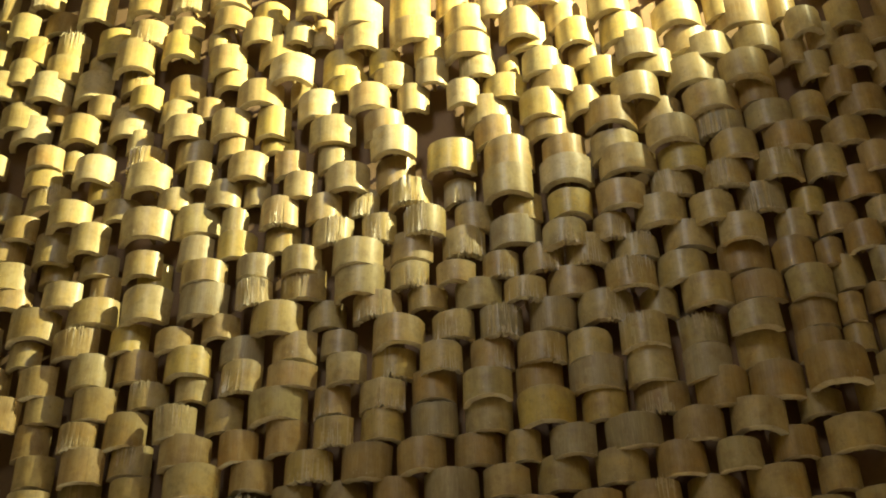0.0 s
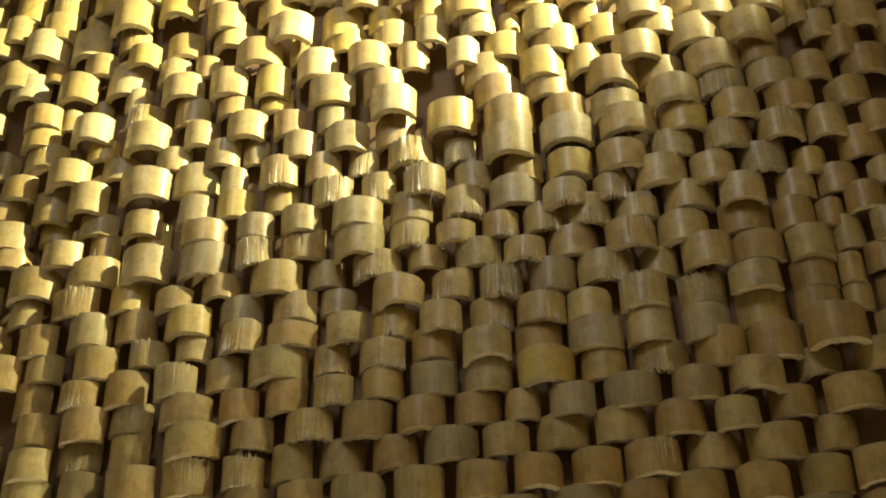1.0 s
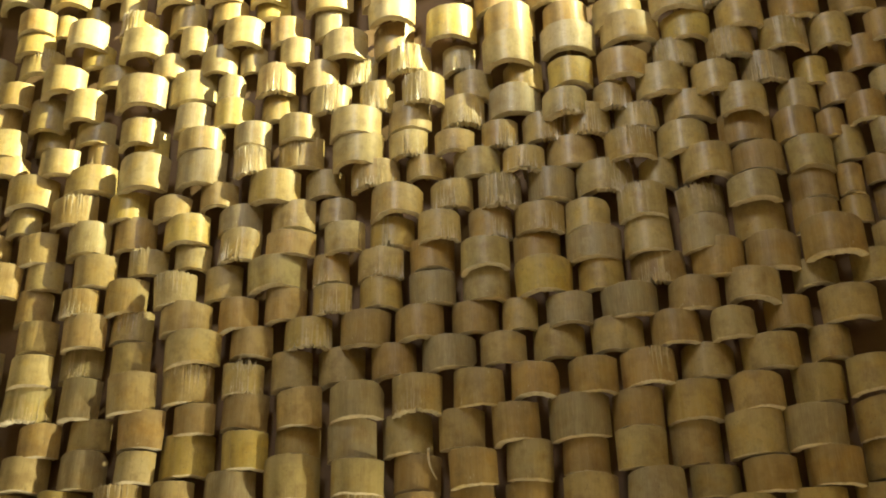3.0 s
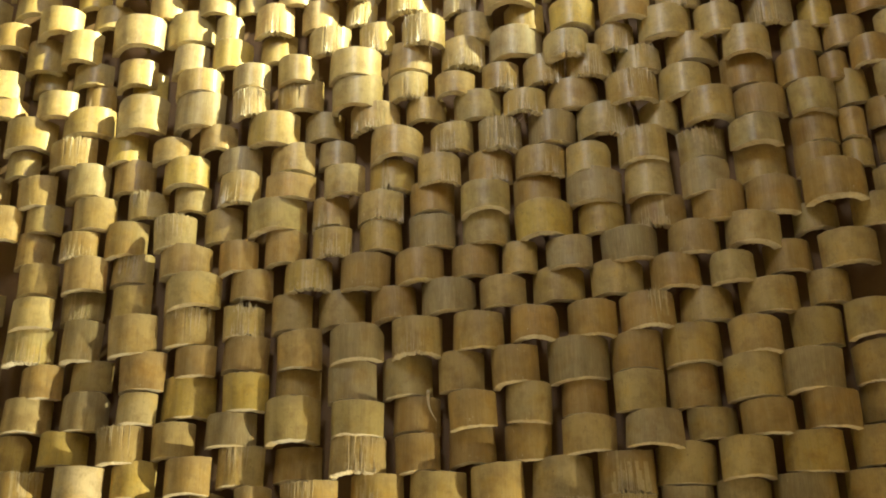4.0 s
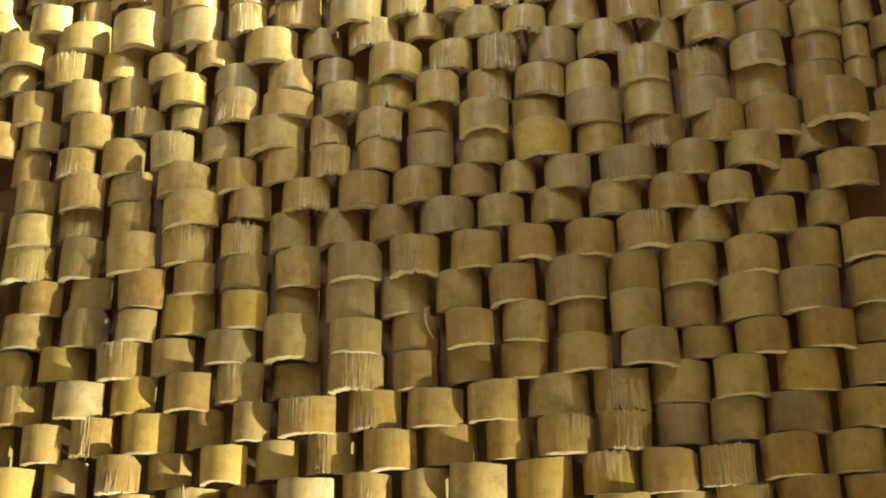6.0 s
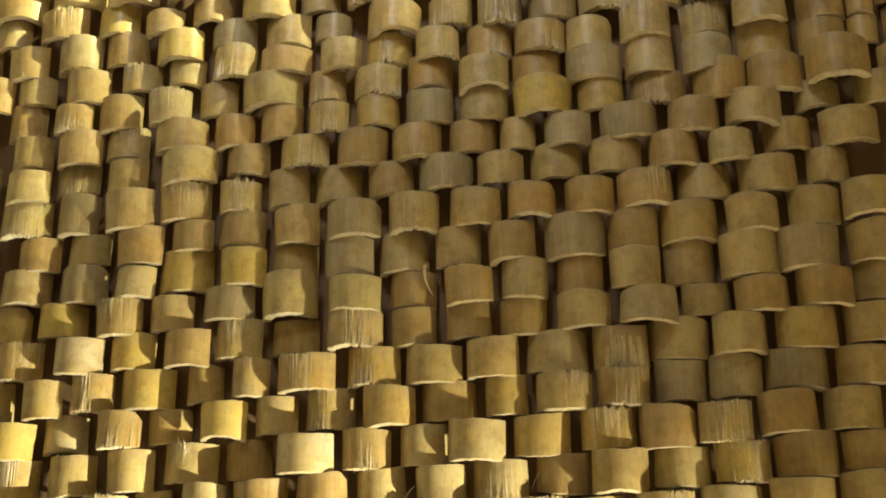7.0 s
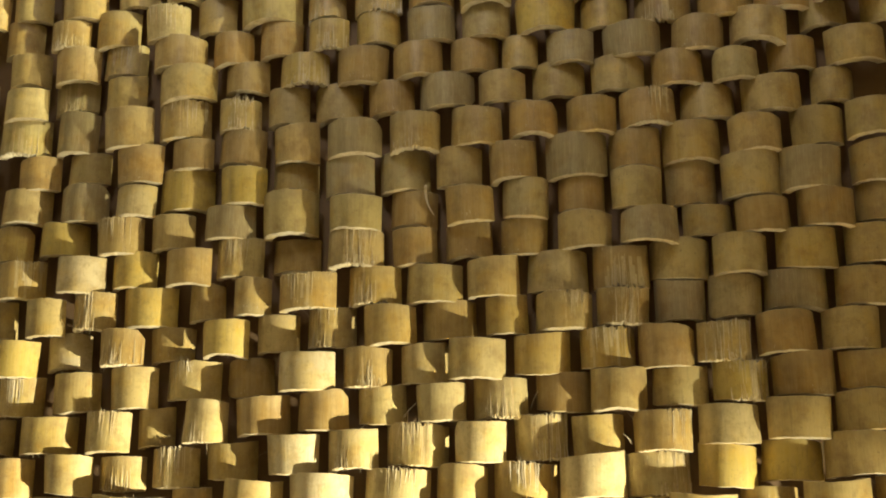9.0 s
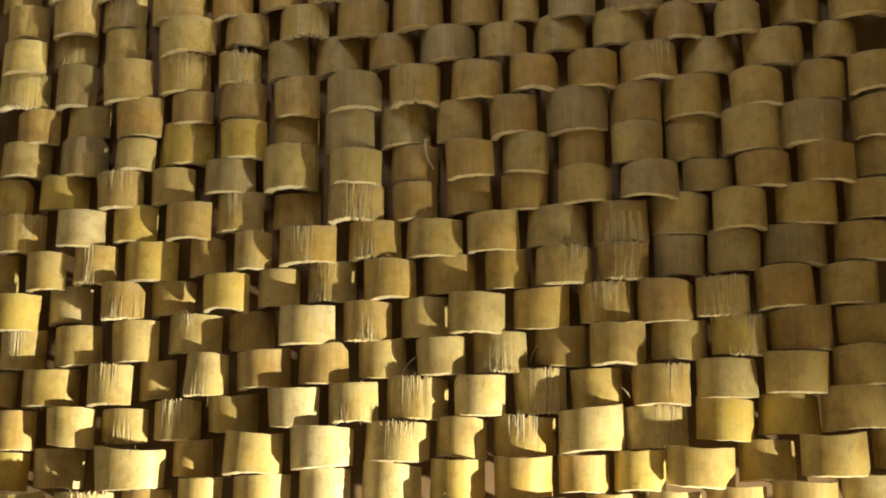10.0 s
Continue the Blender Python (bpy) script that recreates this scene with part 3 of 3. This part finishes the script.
course(
    (-1.317, 3.001, 0.114, 0.075), (-1.216, 3.064, 0.095, 0.080), (-1.196, 2.995, 0.080, 0.056, "d"), (-1.093, 2.997, 0.093, 0.057),
    (-0.867, 3.001, 0.082, 0.073, "g"), (-0.771, 2.994, 0.091, 0.070, "y"), (-0.667, 2.991, 0.084, 0.070), (-0.554, 2.994, 0.095, 0.071, "F"),
    (-0.450, 2.987, 0.077, 0.073, "f"), (-0.349, 2.988, 0.092, 0.070, "F"), (-0.241, 2.980, 0.083, 0.068), (-0.135, 2.986, 0.084, 0.068),
    (-0.036, 2.977, 0.093, 0.064, "y"), (0.072, 2.981, 0.103, 0.064), (0.181, 2.983, 0.089, 0.068, "F"), (0.211, 3.049, 0.099, 0.064, "y"),
    (0.293, 2.989, 0.098, 0.068, "F"), (0.400, 2.996, 0.095, 0.070, "F"), (0.492, 2.987, 0.084, 0.074), (0.593, 2.992, 0.064, 0.070))
course(
    (-1.335, 3.074, 0.108, 0.069), (-1.126, 3.072, 0.096, 0.079), (-0.993, 3.088, 0.128, 0.079), (-0.871, 3.079, 0.113, 0.078),
    (-0.780, 3.070, 0.066, 0.062), (-0.677, 3.071, 0.093, 0.076, "f"), (-0.574, 3.063, 0.083, 0.069), (-0.482, 3.060, 0.069, 0.073, "F"),
    (-0.377, 3.064, 0.098, 0.070, "F"), (-0.268, 3.054, 0.071, 0.060, "wf"), (-0.162, 3.060, 0.108, 0.075), (-0.034, 3.061, 0.117, 0.068, "w"),
    (-0.033, 3.122, 0.096, 0.073, "o"), (0.076, 3.111, 0.105, 0.068), (0.098, 3.065, 0.120, 0.068), (0.201, 3.121, 0.112, 0.066),
    (0.302, 3.124, 0.104, 0.074, "gF"), (0.323, 3.061, 0.097, 0.070), (0.407, 3.127, 0.097, 0.066), (0.434, 3.065, 0.100, 0.068, "o"),
    (0.549, 3.054, 0.093, 0.067))
course(
    (-1.353, 3.199, 0.075, 0.078), (-1.305, 3.131, 0.088, 0.065), (-1.249, 3.211, 0.115, 0.068, "F"), (-1.184, 3.146, 0.110, 0.069),
    (-1.108, 3.206, 0.078, 0.062, "y"), (-1.055, 3.136, 0.093, 0.062), (-0.997, 3.218, 0.112, 0.075), (-0.929, 3.147, 0.087, 0.065),
    (-0.870, 3.209, 0.077, 0.071), (-0.812, 3.145, 0.086, 0.072), (-0.758, 3.212, 0.097, 0.073), (-0.731, 3.131, 0.064, 0.067),
    (-0.655, 3.201, 0.077, 0.067), (-0.630, 3.136, 0.080, 0.073), (-0.550, 3.201, 0.079, 0.083), (-0.520, 3.136, 0.101, 0.071),
    (-0.413, 3.219, 0.108, 0.075, "w"), (-0.409, 3.129, 0.089, 0.077), (-0.281, 3.147, 0.112, 0.081, "y"), (-0.175, 3.203, 0.104, 0.072, "o"),
    (-0.154, 3.129, 0.112, 0.079), (-0.060, 3.184, 0.112, 0.077), (0.077, 3.200, 0.115, 0.069, "o"), (0.182, 3.183, 0.101, 0.068),
    (0.297, 3.194, 0.119, 0.073), (0.397, 3.203, 0.084, 0.077, "o"), (0.493, 3.140, 0.073, 0.075), (0.566, 3.188, 0.079, 0.076, "o"),
    (0.601, 3.130, 0.103, 0.071, "o"))
course(
    (-1.271, 3.276, 0.099, 0.071), (-1.140, 3.272, 0.105, 0.071, "w"), (-1.014, 3.285, 0.093, 0.059, "F"), (-0.893, 3.277, 0.091, 0.075),
    (-0.791, 3.274, 0.084, 0.068), (-0.688, 3.274, 0.083, 0.073, "y"), (-0.555, 3.277, 0.113, 0.079), (-0.434, 3.271, 0.096, 0.080, "o"),
    (-0.191, 3.262, 0.111, 0.077), (-0.070, 3.258, 0.100, 0.078, "y"), (0.025, 3.247, 0.083, 0.074), (0.141, 3.265, 0.107, 0.069),
    (0.269, 3.271, 0.122, 0.076), (0.382, 3.268, 0.109, 0.078), (0.527, 3.246, 0.073, 0.071), (0.614, 3.264, 0.091, 0.079),
    (0.675, 3.209, 0.073, 0.084))
course(
    (-1.410, 3.336, 0.073, 0.066), (-1.276, 3.336, 0.097, 0.061), (-1.203, 3.317, 0.050, 0.063), (-1.124, 3.328, 0.057, 0.055, "d"),
    (-1.034, 3.344, 0.065, 0.067), (-0.922, 3.358, 0.105, 0.069), (-0.808, 3.354, 0.095, 0.079), (-0.699, 3.330, 0.086, 0.088, "y"),
    (-0.590, 3.355, 0.103, 0.080, "w"), (-0.465, 3.354, 0.102, 0.073), (-0.362, 3.337, 0.078, 0.073), (-0.246, 3.333, 0.078, 0.073, "w"),
    (-0.147, 3.326, 0.101, 0.067, "y"), (-0.056, 3.378, 0.095, 0.072), (-0.034, 3.318, 0.107, 0.070), (0.047, 3.380, 0.085, 0.070, "F"),
    (0.077, 3.320, 0.099, 0.071, "y"), (0.188, 3.316, 0.108, 0.072), (0.277, 3.374, 0.106, 0.071), (0.313, 3.341, 0.120, 0.063),
    (0.424, 3.340, 0.105, 0.069), (0.496, 3.299, 0.055, 0.071), (0.533, 3.377, 0.083, 0.075), (0.564, 3.323, 0.070, 0.070),
    (0.675, 3.318, 0.082, 0.069), (0.722, 3.379, 0.069, 0.082))
course(
    (-1.323, 3.428, 0.108, 0.074, "w"), (-1.197, 3.411, 0.107, 0.082), (-1.064, 3.400, 0.108, 0.092, "w"), (-0.949, 3.413, 0.084, 0.076),
    (-0.862, 3.412, 0.070, 0.063), (-0.736, 3.421, 0.117, 0.076), (-0.627, 3.410, 0.066, 0.071), (-0.520, 3.410, 0.098, 0.066, "y"),
    (-0.408, 3.412, 0.093, 0.074), (-0.315, 3.409, 0.078, 0.074, "g"), (-0.208, 3.415, 0.085, 0.095, "F"), (-0.134, 3.387, 0.049, 0.081),
    (0.028, 3.452, 0.092, 0.076, "y"), (0.134, 3.442, 0.103, 0.082, "y"), (0.164, 3.381, 0.102, 0.078, "g"), (0.262, 3.454, 0.113, 0.075),
    (0.403, 3.422, 0.134, 0.085, "o"), (0.496, 3.435, 0.066, 0.080), (0.622, 3.387, 0.076, 0.080))
course(
    (-1.368, 3.484, 0.108, 0.076), (-1.296, 3.551, 0.123, 0.086, "w"), (-1.257, 3.471, 0.070, 0.064, "o"), (-1.178, 3.543, 0.105, 0.089, "w"),
    (-1.145, 3.472, 0.091, 0.069), (-1.061, 3.537, 0.088, 0.080, "F"), (-1.033, 3.482, 0.088, 0.066, "y"), (-0.925, 3.487, 0.094, 0.073),
    (-0.805, 3.491, 0.096, 0.076), (-0.662, 3.489, 0.117, 0.079, "w"), (-0.530, 3.473, 0.103, 0.086, "y"), (-0.428, 3.472, 0.079, 0.065, "y"),
    (-0.355, 3.549, 0.116, 0.076), (-0.315, 3.479, 0.082, 0.065), (-0.226, 3.471, 0.112, 0.068), (-0.098, 3.514, 0.101, 0.093),
    (-0.078, 3.465, 0.107, 0.076), (0.007, 3.510, 0.086, 0.081), (0.365, 3.477, 0.077, 0.096))
course(
    (-0.224, 3.546, 0.113, 0.078), (-0.043, 3.600, 0.129, 0.090), (0.115, 3.544, 0.098, 0.104))
course(
    (-0.256, 3.628, 0.081, 0.100), (-0.158, 3.602, 0.085, 0.104))
course(
    (-0.826, 3.557, 0.099, 0.080), (-0.692, 3.560, 0.107, 0.076), (-0.480, 3.556, 0.100, 0.090))
course(
    (-1.441, 3.585, 0.142, 0.087), (-1.384, 3.634, 0.090, 0.087), (-1.271, 3.625, 0.101, 0.086), (-1.161, 3.608, 0.082, 0.059, "d"),
    (-1.075, 3.622, 0.105, 0.095), (-0.952, 3.625, 0.103, 0.087, "y"), (-0.852, 3.630, 0.058, 0.055), (-0.740, 3.628, 0.102, 0.078),
    (-0.645, 3.610, 0.078, 0.070), (-0.583, 3.595, 0.058, 0.086, "d"), (-0.488, 3.636, 0.118, 0.078))
course(
    (-1.364, 3.709, 0.086, 0.087), (-1.255, 3.697, 0.093, 0.082, "F"), (-1.136, 3.688, 0.098, 0.086, "y"), (-1.043, 3.689, 0.108, 0.073, "f"),
    (-0.941, 3.694, 0.092, 0.067), (-0.822, 3.694, 0.101, 0.065), (-0.718, 3.689, 0.091, 0.070, "y"), (-0.613, 3.708, 0.082, 0.094),
    (-0.361, 3.645, 0.100, 0.116, "y"))
course(
    (-1.471, 3.717, 0.084, 0.084), (-0.830, 3.774, 0.113, 0.069))
course(
    (-1.410, 3.803, 0.086, 0.091), (-1.304, 3.792, 0.088, 0.079, "o"), (-1.200, 3.834, 0.106, 0.130), (-1.064, 3.833, 0.114, 0.129),
    (-0.943, 3.804, 0.102, 0.106, "f"))
course(
    (-1.466, 3.904, 0.056, 0.119, "F"), (-1.355, 3.908, 0.100, 0.101, "f"))

# ---- loose slivers and fibres caught in the wall ----
def sliver(x, z, dx, dz, thick, out, bend=0.0, label="thin loose bamboo sliver caught between the cladding pieces"):
    """A thin tapering fibre from (x, z) to (x + dx, z + dz), standing out of the wall, bent to one side."""
    steps, ring = 9, 5
    start, end = Vector((0, 0, 0)), Vector((dx, -out, dz))
    side = Vector((dz, 0, -dx))
    verts, faces = [], []
    for i in range(steps + 1):
        f = i / steps
        mid = start.lerp(end, f) + side * bend * math.sin(math.pi * f)
        r = thick * (1.0 - 0.75 * f)
        for j in range(ring):
            q = 2 * math.pi * j / ring
            verts.append(mid + Vector((r * math.cos(q) * 1.4, r * math.sin(q) * 0.7, r * math.sin(q) * 0.5)))
    for i in range(steps):
        for j in range(ring):
            k = i * ring
            faces.append((k + j, k + (j + 1) % ring, k + ring + (j + 1) % ring, k + ring + j))
    faces += [tuple(range(ring))[::-1], tuple(steps * ring + j for j in range(ring))]
    ob = mesh_object("bamboo_sliver", verts, faces, (RIM,), None, [True] * len(faces))
    ob.location = (x, -0.010, z)
    tagged(ob, label, "sliver", "loose bamboo slivers")


sliver(-0.363, 2.205, 0.020, -0.068, 0.0022, 0.035, 0.08)
sliver(-0.392, 1.811, -0.024, -0.066, 0.0006, 0.05, 0.12)
sliver(-0.178, 1.820, -0.010, -0.037, 0.0006, 0.05, 0.05)
sliver(-0.652, 1.743, -0.018, -0.022, 0.0005, 0.05, 0.1)
sliver(-0.297, 2.977, -0.026, -0.103, 0.0005, 0.05, 0.14)
sliver(-0.477, 1.782, -0.016, -0.024, 0.0009, 0.05, 0.0)
sliver(-0.026, 1.723, -0.013, 0.015, 0.0006, 0.05, 0.1)
sliver(-0.574, 2.003, -0.043, -0.044, 0.0005, 0.05, 0.06)
sliver(-1.064, 3.581, 0.021, -0.052, 0.0012, 0.04, 0.0)
sliver(-1.274, 3.753, 0.019, -0.065, 0.0024, 0.045, 0.0)

# ---- the cladding goes on past the part that is seen ----
def border():
    verts, faces, slots, smooth = [], [], [], []
    r2 = random.Random(3)
    z, odd = 1.06, 0
    while z < 4.45:
        x = -2.2 + (0.055 if odd else 0)
        while x < 1.35:
            left = -1.14 - (z - 1.5) * 0.12
            right = 0.36 + (z - 1.5) * 0.13
            top = 3.44 - x * 0.25
            outside = x < left or x > right or z < 1.55 or z > top
            if outside and not any(abs(x - p[0]) < p[2] / 2 + 0.042 and abs(z - p[1]) < p[3] / 2 + 0.034 for p in PLACED):
                w, h = r2.uniform(0.07, 0.095), r2.uniform(0.060, 0.074)
                PLACED.append((x, z, w, h))
                axis = 0.012 + r2.gauss(0, 0.0085)
                v, f, s, m, _ = piece_shape(w, h, BACK - axis, "", r2)
                k = len(verts)
                dx, dz = x + r2.gauss(0, 0.004), z + r2.gauss(0, 0.003)
                verts += [(p[0] + dx, p[1] + axis, p[2] + dz) for p in v]
                faces += [tuple(i + k for i in q) for q in f]
                slots += s
                smooth += m
            x += 0.054 if outside and x > left - 0.25 and x < right + 0.25 else 0.108
        z, odd = z + 0.074, 1 - odd
    ob = mesh_object("bamboo_border", verts, faces, (SKIN, RIM, INSIDE), slots, smooth)
    tagged(ob, "surrounding courses of yellow split-bamboo pieces on the wall", "bamboo cladding", kind="stuff")


border()
